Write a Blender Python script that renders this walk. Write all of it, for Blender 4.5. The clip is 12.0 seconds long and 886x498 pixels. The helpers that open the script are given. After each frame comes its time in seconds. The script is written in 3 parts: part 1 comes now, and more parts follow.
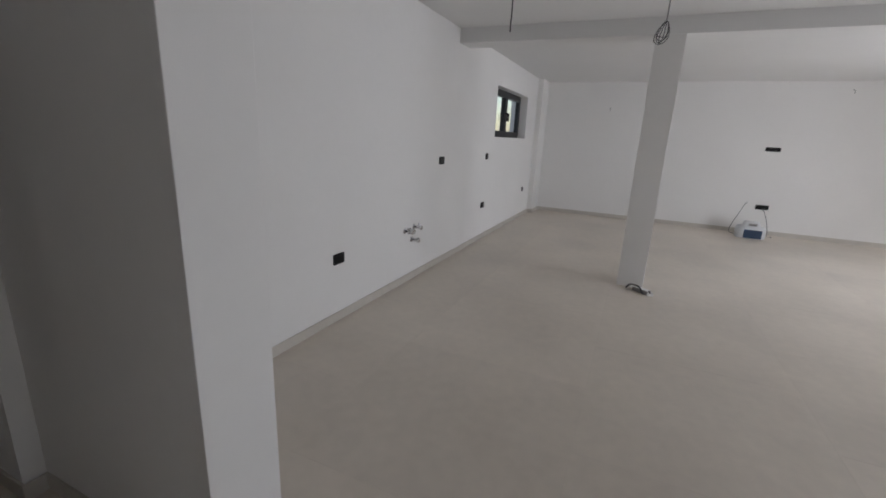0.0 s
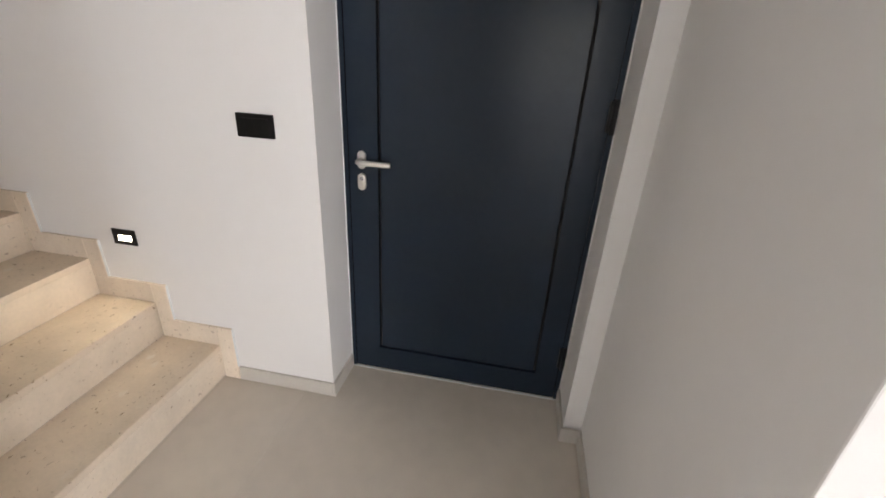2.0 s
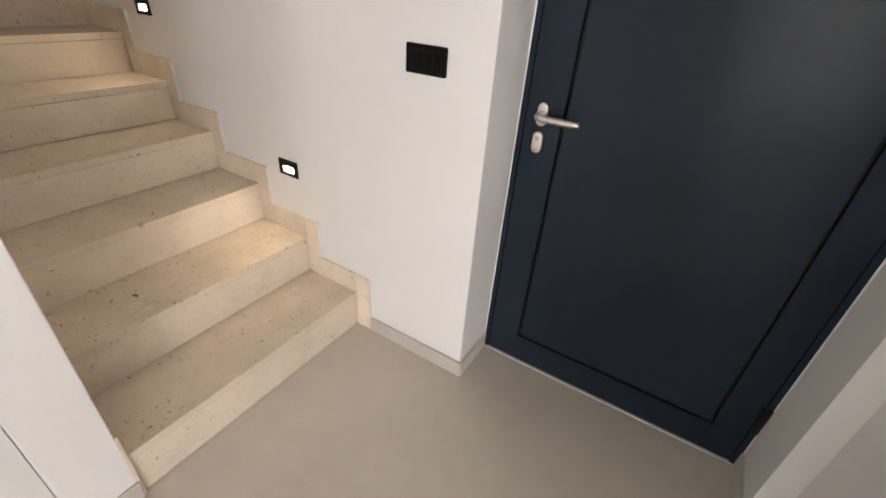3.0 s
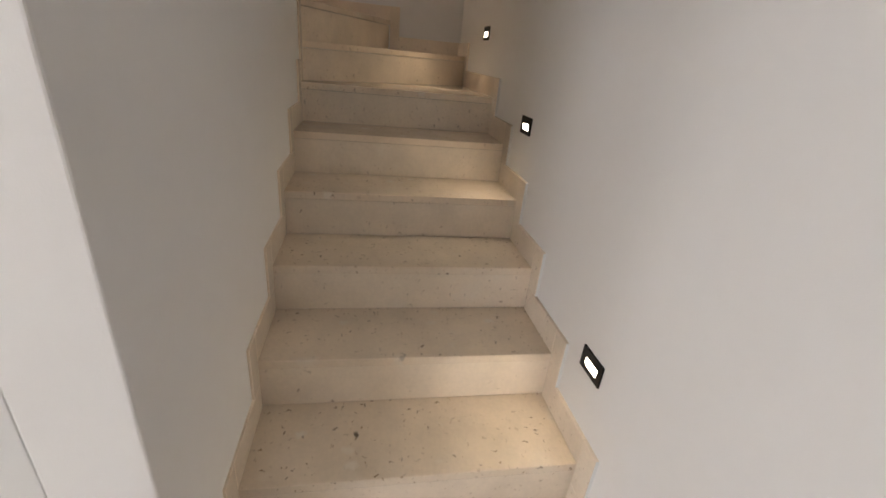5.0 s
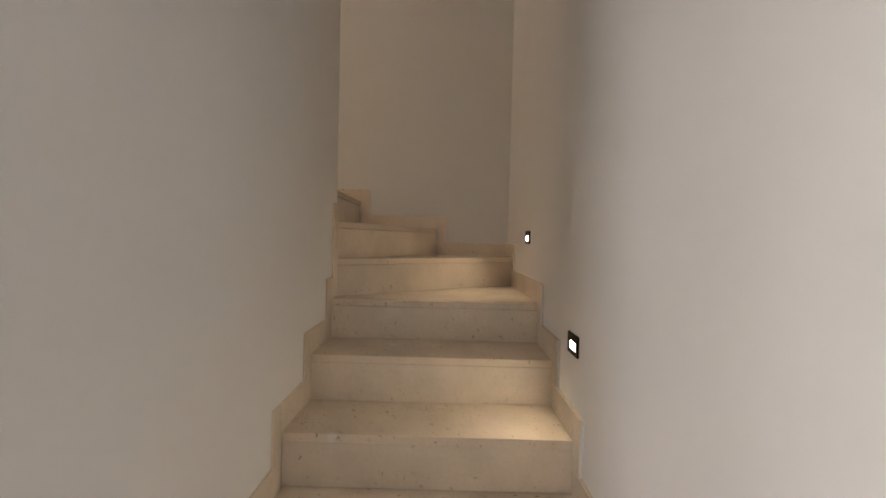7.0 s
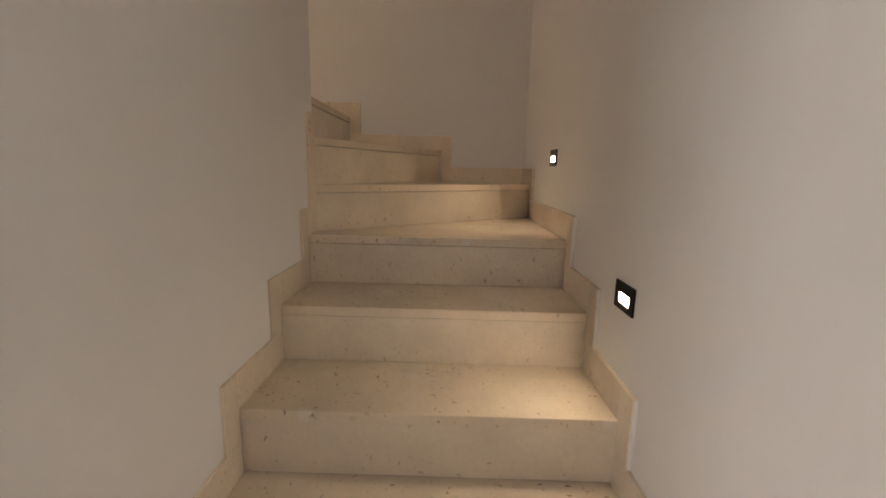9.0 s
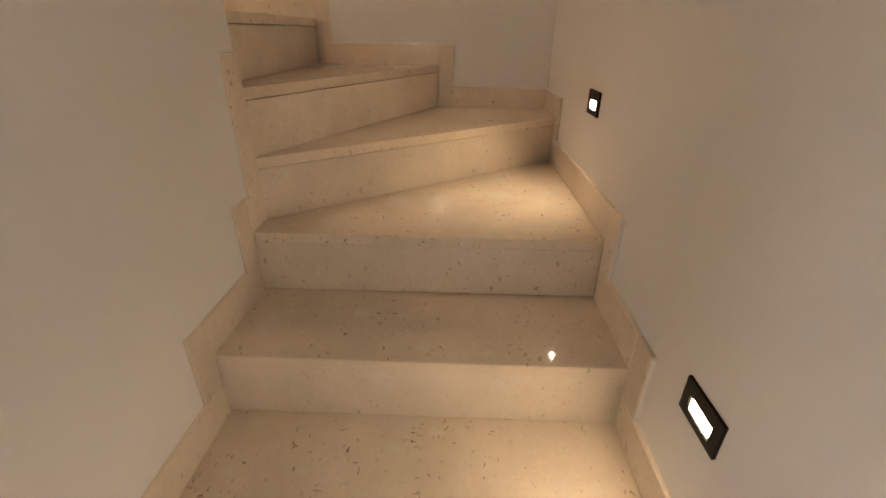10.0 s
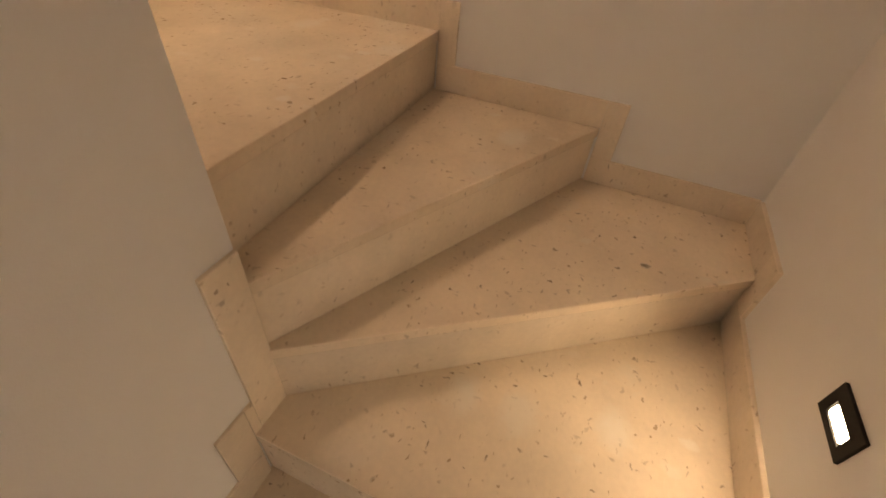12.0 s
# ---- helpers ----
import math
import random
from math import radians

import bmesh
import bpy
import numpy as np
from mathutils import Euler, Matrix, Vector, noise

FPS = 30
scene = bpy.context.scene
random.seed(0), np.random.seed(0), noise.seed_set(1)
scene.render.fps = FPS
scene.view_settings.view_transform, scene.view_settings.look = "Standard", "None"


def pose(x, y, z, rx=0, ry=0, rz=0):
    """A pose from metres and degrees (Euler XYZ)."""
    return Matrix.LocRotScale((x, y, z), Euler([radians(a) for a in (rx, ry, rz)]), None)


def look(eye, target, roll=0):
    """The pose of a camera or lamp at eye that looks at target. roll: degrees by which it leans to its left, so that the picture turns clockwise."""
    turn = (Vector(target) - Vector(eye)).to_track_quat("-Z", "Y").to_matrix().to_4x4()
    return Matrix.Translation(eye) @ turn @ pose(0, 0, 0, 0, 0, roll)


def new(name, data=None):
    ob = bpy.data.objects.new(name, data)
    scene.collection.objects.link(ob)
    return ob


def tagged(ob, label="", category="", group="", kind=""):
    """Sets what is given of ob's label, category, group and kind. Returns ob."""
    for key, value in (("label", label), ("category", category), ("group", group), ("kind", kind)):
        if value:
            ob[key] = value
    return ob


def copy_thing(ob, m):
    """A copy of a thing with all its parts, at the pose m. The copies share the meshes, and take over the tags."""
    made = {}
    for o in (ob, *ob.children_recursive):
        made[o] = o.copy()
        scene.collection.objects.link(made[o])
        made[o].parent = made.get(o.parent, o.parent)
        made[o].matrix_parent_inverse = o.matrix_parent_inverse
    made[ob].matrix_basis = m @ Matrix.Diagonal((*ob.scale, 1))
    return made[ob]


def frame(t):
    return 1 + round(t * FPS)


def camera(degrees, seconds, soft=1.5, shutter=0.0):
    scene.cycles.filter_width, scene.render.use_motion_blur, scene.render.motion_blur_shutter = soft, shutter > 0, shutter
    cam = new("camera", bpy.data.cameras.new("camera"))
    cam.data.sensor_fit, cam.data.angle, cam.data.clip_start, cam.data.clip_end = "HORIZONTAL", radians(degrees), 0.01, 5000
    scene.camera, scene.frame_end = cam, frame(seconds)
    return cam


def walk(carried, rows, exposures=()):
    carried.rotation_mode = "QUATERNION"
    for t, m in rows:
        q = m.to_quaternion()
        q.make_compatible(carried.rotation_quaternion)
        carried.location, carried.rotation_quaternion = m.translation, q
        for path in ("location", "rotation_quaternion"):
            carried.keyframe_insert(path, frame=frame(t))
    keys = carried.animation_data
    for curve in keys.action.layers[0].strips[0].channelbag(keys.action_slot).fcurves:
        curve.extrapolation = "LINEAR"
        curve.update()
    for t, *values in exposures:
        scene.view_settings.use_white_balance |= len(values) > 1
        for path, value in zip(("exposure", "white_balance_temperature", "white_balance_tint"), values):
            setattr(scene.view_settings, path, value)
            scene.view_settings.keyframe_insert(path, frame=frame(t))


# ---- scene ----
cam = camera(92.1, 12.0, soft=1.7)
PATH = [
    (0, (0.425, -1.961, 1.428), (2.194, -1.183, 0.915), 2.8),
    (0.5, (0.563, -1.725, 1.423), (1.963, -0.412, 0.862), 3.7),
    (1, (0.588, -1.602, 1.433), (1.343, 0.131, 0.781), 3.9),
    (1.5, (0.671, -1.483, 1.458), (0.827, 0.379, 0.746), 3.0),
    (2, (0.703, -1.384, 1.452), (0.397, 0.404, 0.612), 3.2),
    (2.5, (0.660, -1.248, 1.407), (0.102, 0.394, 0.411), 3.4),
    (3, (0.537, -1.120, 1.376), (-0.321, 0.346, 0.32), 4.3),
    (3.5, (0.427, -1.01, 1.365), (-0.834, 0.061, 0.241), 5.2),
    (3.7, (0.39, -0.946, 1.373), (-1.002, -0.084, 0.224), 5.1),
    (5.3, (-0.126, -0.571, 1.448), (-1.982, -0.323, 0.745), 4.5),
    (5.5, (-0.191, -0.516, 1.459), (-2.089, -0.361, 0.85), 3.4),
    (6, (-0.285, -0.462, 1.498), (-2.246, -0.463, 1.106), 3.2),
    (6.5, (-0.31, -0.444, 1.52), (-2.299, -0.483, 1.318), 2.5),
    (7, (-0.317, -0.439, 1.546), (-2.316, -0.451, 1.501), 1.4),
    (7.2, (-0.32, -0.452, 1.557), (-2.319, -0.446, 1.602), 1.6),
    (8.8, (-0.588, -0.424, 1.526), (-2.577, -0.469, 1.317), 1.1),
    (9, (-0.719, -0.442, 1.505), (-2.685, -0.468, 1.143), 1.3),
    (9.5, (-0.989, -0.432, 1.613), (-2.846, -0.448, 0.87), 0.5),
    (10, (-1.237, -0.408, 1.755), (-3.018, -0.465, 0.847), 0.6),
    (10.5, (-1.454, -0.44, 1.847), (-3.106, -0.55, 0.725), 2.0),
    (11, (-1.643, -0.434, 1.936), (-3.191, -0.517, 0.672), 2.8),
    (11.5, (-1.834, -0.433, 2.072), (-3.322, -0.736, 0.771), 4.0),
    (12, (-2.034, -0.498, 2.176), (-3.437, -0.997, 0.842), 5.6),
]
walk(cam, [(t, look(eye, target, roll)) for t, eye, target, roll in PATH], exposures=[(0, -0.10, 6300, 13), (0.5, 0.66, 6180, 12), (1, 1.12, 6220, 12), (1.5, 1.40, 6450, 13), (2, 1.87, 6780, 14), (2.5, 2.0, 6900, 14), (3, 1.98, 7020, 15), (3.7, 2.0, 7080, 15), (5.5, 1.66, 6820, 14), (6, 1.86, 6850, 14), (7.2, 1.97, 7080, 15), (9, 1.97, 7420, 17), (9.5, 2.12, 7880, 18.5), (10.5, 2.36, 8700, 22), (12, 2.34, 9400, 24)])

# ---- light ----
world = bpy.data.worlds.new("sky_world")
scene.world = world
world.use_nodes = True
wn = world.node_tree.nodes
sky = wn.new("ShaderNodeTexSky")
sky.sky_type = 'NISHITA'
sky.sun_disc = False
sky.sun_elevation = radians(36.5)
sky.sun_rotation = radians(248)
sky.air_density, sky.dust_density = 1.2, 1.0
world.node_tree.links.new(sky.outputs[0], wn["Background"].inputs[0])
wn["Background"].inputs[1].default_value = 0.15

sun = new("sun", bpy.data.lights.new("sun", 'SUN'))
sun.data.energy, sun.data.angle, sun.data.color = 3.0, radians(10), (1.0, 0.988, 0.98)
sun.matrix_world = look((0, 0, 0), (0.75, 0.30, -0.60))


def window_light(x0, x1, z0, z1, y, watts, color=(0.945, 0.962, 1.02)):
    ob = new("window_daylight", bpy.data.lights.new("window_daylight", 'AREA'))
    ob.data.shape = 'RECTANGLE'
    ob.data.size, ob.data.size_y = x1 - x0, z1 - z0
    ob.data.energy, ob.data.color = watts, color
    ob.matrix_world = look(((x0 + x1) / 2, y, (z0 + z1) / 2), ((x0 + x1) / 2, y + 1, (z0 + z1) / 2))
    return ob


window_light(0.6, 2.2, 0.1, 2.25, -6.72, 8)
window_light(3.9, 7.5, 0.1, 2.25, -6.72, 58)
# added warm fill lamp in an invented roof opening, lifts the winders and walls
UPPER = (-3.08, -2.62, -2.70, -2.10)
roof = new("stairwell_fill_light", bpy.data.lights.new("stairwell_fill_light", 'AREA'))
roof.data.shape, roof.data.size, roof.data.size_y = 'RECTANGLE', 0.46, 0.60
roof.data.energy, roof.data.color = 4.8, (1.0, 0.785, 0.61)
roof.matrix_world = pose(-2.85, -2.40, 5.42)

# ---- materials ----


def mat(name, color, rough=0.5, metal=0.0, vary=0.08, scale=3.0, bump=0.0, bump_scale=120.0, coat=0.0, emit=None, per_object=0.0):
    m = bpy.data.materials.new(name)
    m.use_nodes = True
    nt = m.node_tree
    N, L = nt.nodes, nt.links
    b = N["Principled BSDF"]
    b.inputs["Roughness"].default_value = rough
    b.inputs["Metallic"].default_value = metal
    b.inputs["Coat Weight"].default_value = coat
    geo = N.new("ShaderNodeNewGeometry")
    n1 = N.new("ShaderNodeTexNoise")
    n1.inputs["Scale"].default_value, n1.inputs["Detail"].default_value = scale, 6
    L.new(geo.outputs["Position"], n1.inputs["Vector"])
    n2 = N.new("ShaderNodeTexNoise")
    n2.inputs["Scale"].default_value, n2.inputs["Detail"].default_value = scale * 14, 4
    L.new(geo.outputs["Position"], n2.inputs["Vector"])
    add = N.new("ShaderNodeMath")
    add.operation = 'MULTIPLY_ADD'
    L.new(n2.outputs[0], add.inputs[0])
    add.inputs[1].default_value = 0.35
    L.new(n1.outputs[0], add.inputs[2])
    last = add
    if per_object:
        info = N.new("ShaderNodeObjectInfo")
        po = N.new("ShaderNodeMath")
        po.operation = 'MULTIPLY_ADD'
        L.new(info.outputs["Random"], po.inputs[0])
        po.inputs[1].default_value = per_object
        L.new(add.outputs[0], po.inputs[2])
        last = po
    mr = N.new("ShaderNodeMapRange")
    mr.inputs[1].default_value, mr.inputs[2].default_value = 0.4, 0.95 + per_object
    mr.inputs[3].default_value, mr.inputs[4].default_value = 1 - vary, 1 + vary
    L.new(last.outputs[0], mr.inputs[0])
    mul = N.new("ShaderNodeVectorMath")
    mul.operation = 'SCALE'
    mul.inputs[0].default_value = color
    L.new(mr.outputs[0], mul.inputs["Scale"])
    L.new(mul.outputs[0], b.inputs["Base Color"])
    if bump:
        n3 = N.new("ShaderNodeTexNoise")
        n3.inputs["Scale"].default_value, n3.inputs["Detail"].default_value = bump_scale, 3
        L.new(geo.outputs["Position"], n3.inputs["Vector"])
        bp = N.new("ShaderNodeBump")
        bp.inputs["Strength"].default_value, bp.inputs["Distance"].default_value = bump, 0.002
        L.new(n3.outputs[0], bp.inputs["Height"])
        L.new(bp.outputs[0], b.inputs["Normal"])
    if emit:
        b.inputs["Emission Color"].default_value = (*emit[:3], 1)
        b.inputs["Emission Strength"].default_value = emit[3]
    return m


def limestone(name, color, rough, amount, sparse):
    """Polished shelly limestone: warm beige, cloudy, with scattered dark fossil flecks."""
    m = mat(name, color, rough, vary=0.17, scale=5.5, bump=0.02, bump_scale=60, per_object=0.25)
    nt = m.node_tree
    N, L = nt.nodes, nt.links
    b = N["Principled BSDF"]
    base = b.inputs["Base Color"].links[0].from_socket
    geo = N.new("ShaderNodeNewGeometry")
    info = N.new("ShaderNodeObjectInfo")
    shift = N.new("ShaderNodeVectorMath")
    shift.operation = 'SCALE'
    shift.inputs[0].default_value = (31, 17, 23)
    L.new(info.outputs["Random"], shift.inputs["Scale"])
    moved = N.new("ShaderNodeVectorMath")
    moved.operation = 'ADD'
    L.new(geo.outputs["Position"], moved.inputs[0])
    L.new(shift.outputs[0], moved.inputs[1])
    warp = N.new("ShaderNodeTexNoise")
    warp.inputs["Scale"].default_value = 45
    L.new(moved.outputs[0], warp.inputs["Vector"])
    wv = N.new("ShaderNodeVectorMath")
    wv.operation = 'MULTIPLY_ADD'
    wv.inputs[1].default_value = (0.03, 0.03, 0.03)
    L.new(warp.outputs["Color"], wv.inputs[0])
    L.new(moved.outputs[0], wv.inputs[2])
    col = base
    patchy = N.new("ShaderNodeTexNoise")
    patchy.inputs["Scale"].default_value, patchy.inputs["Detail"].default_value = 3.4, 3
    L.new(moved.outputs[0], patchy.inputs["Vector"])
    crowd = N.new("ShaderNodeMapRange")
    crowd.inputs[1].default_value, crowd.inputs[2].default_value = sparse, sparse + 0.2
    crowd.inputs[3].default_value, crowd.inputs[4].default_value = 0.10, 1.0
    L.new(patchy.outputs[0], crowd.inputs[0])
    layers = (
        (4.6, 0.045, 0.70, (0.045, 0.026, 0.014), (0.7, 0.8, 0.5)), (9.0, 0.060, 0.68, (0.05, 0.03, 0.016), (0.36, 1.0, 0.5)),
        (20.0, 0.080, 0.50, (0.115, 0.054, 0.021), (1.0, 0.40, 0.62)), (34.0, 0.12, 0.30, (0.15, 0.074, 0.029), (0.42, 1.0, 0.34)),
        (50.0, 0.15, 0.30, (0.22, 0.118, 0.052), (0.9, 0.38, 0.5)), (75.0, 0.20, 0.45, (0.44, 0.30, 0.18), (0.45, 1.0, 0.6)),
        (7.0, 0.27, 0.58, (0.86, 0.79, 0.69), (0.6, 0.8, 0.7)), (19.0, 0.24, 0.60, (0.87, 0.79, 0.68), (0.8, 0.6, 0.5)))
    for sc, size, chance, dark, squeeze in layers:
        stretch = N.new("ShaderNodeVectorMath")
        stretch.operation = 'MULTIPLY'
        stretch.inputs[1].default_value = squeeze
        L.new(wv.outputs[0], stretch.inputs[0])
        v = N.new("ShaderNodeTexVoronoi")
        v.inputs["Scale"].default_value = sc
        L.new(stretch.outputs[0], v.inputs["Vector"])
        near = N.new("ShaderNodeMapRange")
        near.inputs[1].default_value, near.inputs[2].default_value = size * 1.15, size * 0.55
        L.new(v.outputs["Distance"], near.inputs[0])
        sep = N.new("ShaderNodeSeparateColor")
        L.new(v.outputs["Color"], sep.inputs[0])
        pick = N.new("ShaderNodeMath")
        pick.operation = 'GREATER_THAN'
        pick.inputs[1].default_value = chance
        L.new(sep.outputs[0], pick.inputs[0])
        both = N.new("ShaderNodeMath")
        both.operation = 'MULTIPLY'
        L.new(near.outputs[0], both.inputs[0])
        L.new(pick.outputs[0], both.inputs[1])
        soft = N.new("ShaderNodeMath")
        soft.operation = 'MULTIPLY'
        L.new(both.outputs[0], soft.inputs[0])
        strong = N.new("ShaderNodeMapRange")
        strong.inputs[3].default_value, strong.inputs[4].default_value = 0.15 * amount, 1.0 * amount
        L.new(sep.outputs[1], strong.inputs[0])
        L.new(strong.outputs[0], soft.inputs[1])
        dense = N.new("ShaderNodeMath")
        dense.operation = 'MULTIPLY'
        L.new(soft.outputs[0], dense.inputs[0])
        L.new(crowd.outputs[0], dense.inputs[1])
        mix = N.new("ShaderNodeMix")
        mix.data_type = 'RGBA'
        L.new(dense.outputs[0], mix.inputs[0])
        L.new(col, mix.inputs[6])
        mix.inputs[7].default_value = (*dark, 1)
        col = mix.outputs[2]
    L.new(col, b.inputs["Base Color"])
    return m


def glass(name):
    m = bpy.data.materials.new(name)
    m.use_nodes = True
    b = m.node_tree.nodes["Principled BSDF"]
    b.inputs["Base Color"].default_value = (0.97, 0.99, 0.98, 1)
    b.inputs["Transmission Weight"].default_value, b.inputs["Roughness"].default_value, b.inputs["IOR"].default_value = 1, 0, 1.45
    return m


PAINT = mat("white_wall_paint", (0.862, 0.848, 0.826), 0.75, vary=0.02, scale=1.3, bump=0.12, bump_scale=260)
CEIL = mat("ceiling_paint", (0.85, 0.845, 0.83), 0.8, vary=0.02, scale=1.0, bump=0.1, bump_scale=240)
TILE = mat("greige_porcelain", (0.70, 0.63, 0.545), 0.36, vary=0.15, scale=0.9, bump=0.04, bump_scale=90, per_object=0.12)
GROUT = mat("grout", (0.655, 0.59, 0.51), 0.85, vary=0.06, scale=20)
SKIRT = mat("porcelain_skirting", (0.60, 0.56, 0.505), 0.45, vary=0.07, scale=4)
TREAD = limestone("shelly_limestone", (0.832, 0.702, 0.557), 0.07, 0.9, 0.31)
STONE = limestone("fine_limestone", (0.838, 0.722, 0.588), 0.17, 0.6, 0.38)
DOORPAINT = mat("anthracite_door", (0.0168, 0.0252, 0.0388), 0.21, vary=0.12, scale=2.5, bump=0.05, bump_scale=400)
DOORPAINT.node_tree.nodes["Principled BSDF"].inputs["Specular IOR Level"].default_value = 0.20
FRAMEPAINT = mat("anthracite_window", (0.022, 0.024, 0.028), 0.42, vary=0.1, scale=8)
RUBBER = mat("black_rubber", (0.008, 0.008, 0.009), 0.7, vary=0.1, scale=30)
BLACK = mat("black_plastic", (0.007, 0.0068, 0.0068), 0.45, vary=0.08, scale=30)
BLACKGLOSS = mat("black_key_plastic", (0.006, 0.006, 0.006), 0.4, vary=0.08, scale=30)
for m_ in (BLACK, BLACKGLOSS):
    m_.node_tree.nodes["Principled BSDF"].inputs["Specular IOR Level"].default_value = 0.2
NICKEL = mat("satin_steel", (0.74, 0.70, 0.66), 0.33, metal=1.0, vary=0.05, scale=40)
CHROME = mat("chrome", (0.62, 0.62, 0.63), 0.18, metal=1.0, vary=0.1, scale=60)
WHITEPVC = mat("white_plastic", (0.78, 0.78, 0.77), 0.4, vary=0.04, scale=20)
CLOUDY = mat("cloudy_white_plastic", (0.72, 0.73, 0.74), 0.45, vary=0.08, scale=14, bump=0.2, bump_scale=40)
BLUE = mat("blue_plastic", (0.025, 0.055, 0.11), 0.45, vary=0.15, scale=12)
CABLE = mat("grey_cable", (0.10, 0.10, 0.105), 0.5, vary=0.1, scale=30)
WIRE = mat("pale_grey_wire", (0.33, 0.32, 0.31), 0.5, vary=0.1, scale=30)
LENS = mat("lit_lens", (0.9, 0.88, 0.82), 0.4, vary=0.01, emit=(1.0, 0.90, 0.70, 6.5))
LEAF = mat("white_door_leaf", (0.79, 0.785, 0.76), 0.6, vary=0.015, scale=1.2, bump=0.05, bump_scale=200)
SILICONE = mat("white_sealant", (0.78, 0.78, 0.76), 0.6, vary=0.03, scale=20)
GLASS = glass("window_glass")
RENDERED = mat("white_render", (0.85, 0.85, 0.85), 0.9, vary=0.05, scale=2, bump=0.2, bump_scale=120)
CONCRETE = mat("concrete_ground", (0.34, 0.33, 0.31), 0.9, vary=0.15, scale=0.6, bump=0.3, bump_scale=50)
HILL = mat("hazy_hill", (0.33, 0.36, 0.40), 0.95, vary=0.3, scale=0.08)

# ---- mesh helpers ----


def add_box(bm, x0, x1, y0, y1, z0, z1):
    v = [bm.verts.new(p) for p in ((x0, y0, z0), (x1, y0, z0), (x1, y1, z0), (x0, y1, z0), (x0, y0, z1), (x1, y0, z1), (x1, y1, z1), (x0, y1, z1))]
    return [bm.faces.new([v[i] for i in f]) for f in ((0, 3, 2, 1), (4, 5, 6, 7), (0, 1, 5, 4), (1, 2, 6, 5), (2, 3, 7, 6), (3, 0, 4, 7))]


def boxes(*rows, bevel=0.0, segments=2):
    bm = bmesh.new()
    for r in rows:
        add_box(bm, *r)
    if bevel:
        bmesh.ops.bevel(bm, geom=bm.edges[:], offset=bevel, segments=segments, affect='EDGES', profile=0.5)
    return bm


def prism(points, z0, z1, bevel=0.0, segments=2):
    """Upright prism over a plan polygon, counter-clockwise."""
    bm = bmesh.new()
    lo = [bm.verts.new((x, y, z0)) for x, y in points]
    hi = [bm.verts.new((x, y, z1)) for x, y in points]
    bm.faces.new(lo[::-1])
    bm.faces.new(hi)
    n = len(points)
    for i in range(n):
        bm.faces.new((lo[i], lo[(i + 1) % n], hi[(i + 1) % n], hi[i]))
    bmesh.ops.recalc_face_normals(bm, faces=bm.faces[:])
    if bevel:
        bmesh.ops.bevel(bm, geom=bm.edges[:], offset=bevel, segments=segments, affect='EDGES', profile=0.5)
    return bm


def rounded_plate(w, h, d, r, seg=6, bevel=0.0):
    """Plate in the x-z plane about the origin, w wide, h high, from y=0 to y=-d."""
    pts = []
    for cx, cz, a0 in ((w / 2 - r, h / 2 - r, 0), (-w / 2 + r, h / 2 - r, 90), (-w / 2 + r, -h / 2 + r, 180), (w / 2 - r, -h / 2 + r, 270)):
        for i in range(seg + 1):
            a = radians(a0 + 90 * i / seg)
            pts.append((cx + r * math.cos(a), cz + r * math.sin(a)))
    bm = bmesh.new()
    back = [bm.verts.new((x, 0, z)) for x, z in pts]
    front = [bm.verts.new((x, -d, z)) for x, z in pts]
    bm.faces.new(back)
    ff = bm.faces.new(front[::-1])
    n = len(pts)
    for i in range(n):
        bm.faces.new((back[i], front[i], front[(i + 1) % n], back[(i + 1) % n]))
    bmesh.ops.recalc_face_normals(bm, faces=bm.faces[:])
    if bevel:
        bmesh.ops.bevel(bm, geom=list(ff.edges), offset=bevel, segments=3, affect='EDGES', profile=0.5)
    return bm


def tube(points, radius, sides=8):
    """Round rod that follows a list of places."""
    bm = bmesh.new()
    pts = [Vector(p) for p in points]
    rings, side = [], None
    for i, p in enumerate(pts):
        d = (pts[min(i + 1, len(pts) - 1)] - pts[max(i - 1, 0)]).normalized()
        if side is None:
            side = d.orthogonal().normalized()
        side = (side - d * side.dot(d)).normalized()
        up = d.cross(side)
        rings.append([bm.verts.new(p + radius * (math.cos(a) * side + math.sin(a) * up)) for a in [2 * math.pi * k / sides for k in range(sides)]])
    for a, b in zip(rings, rings[1:]):
        for k in range(sides):
            bm.faces.new((a[k], a[(k + 1) % sides], b[(k + 1) % sides], b[k]))
    bm.faces.new(rings[0][::-1])
    bm.faces.new(rings[-1])
    bmesh.ops.recalc_face_normals(bm, faces=bm.faces[:])
    return bm


def curve_points(points, steps=8):
    """Smooth curve through places (Catmull-Rom)."""
    p = [Vector(q) for q in points]
    p = [2 * p[0] - p[1]] + p + [2 * p[-1] - p[-2]]
    out = []
    for i in range(1, len(p) - 2):
        for k in range(steps):
            t = k / steps
            out.append(0.5 * (2 * p[i] + (p[i + 1] - p[i - 1]) * t + (2 * p[i - 1] - 5 * p[i] + 4 * p[i + 1] - p[i + 2]) * t * t + (3 * p[i] - p[i - 1] - 3 * p[i + 1] + p[i + 2]) * t ** 3))
    return out + [p[-2]]


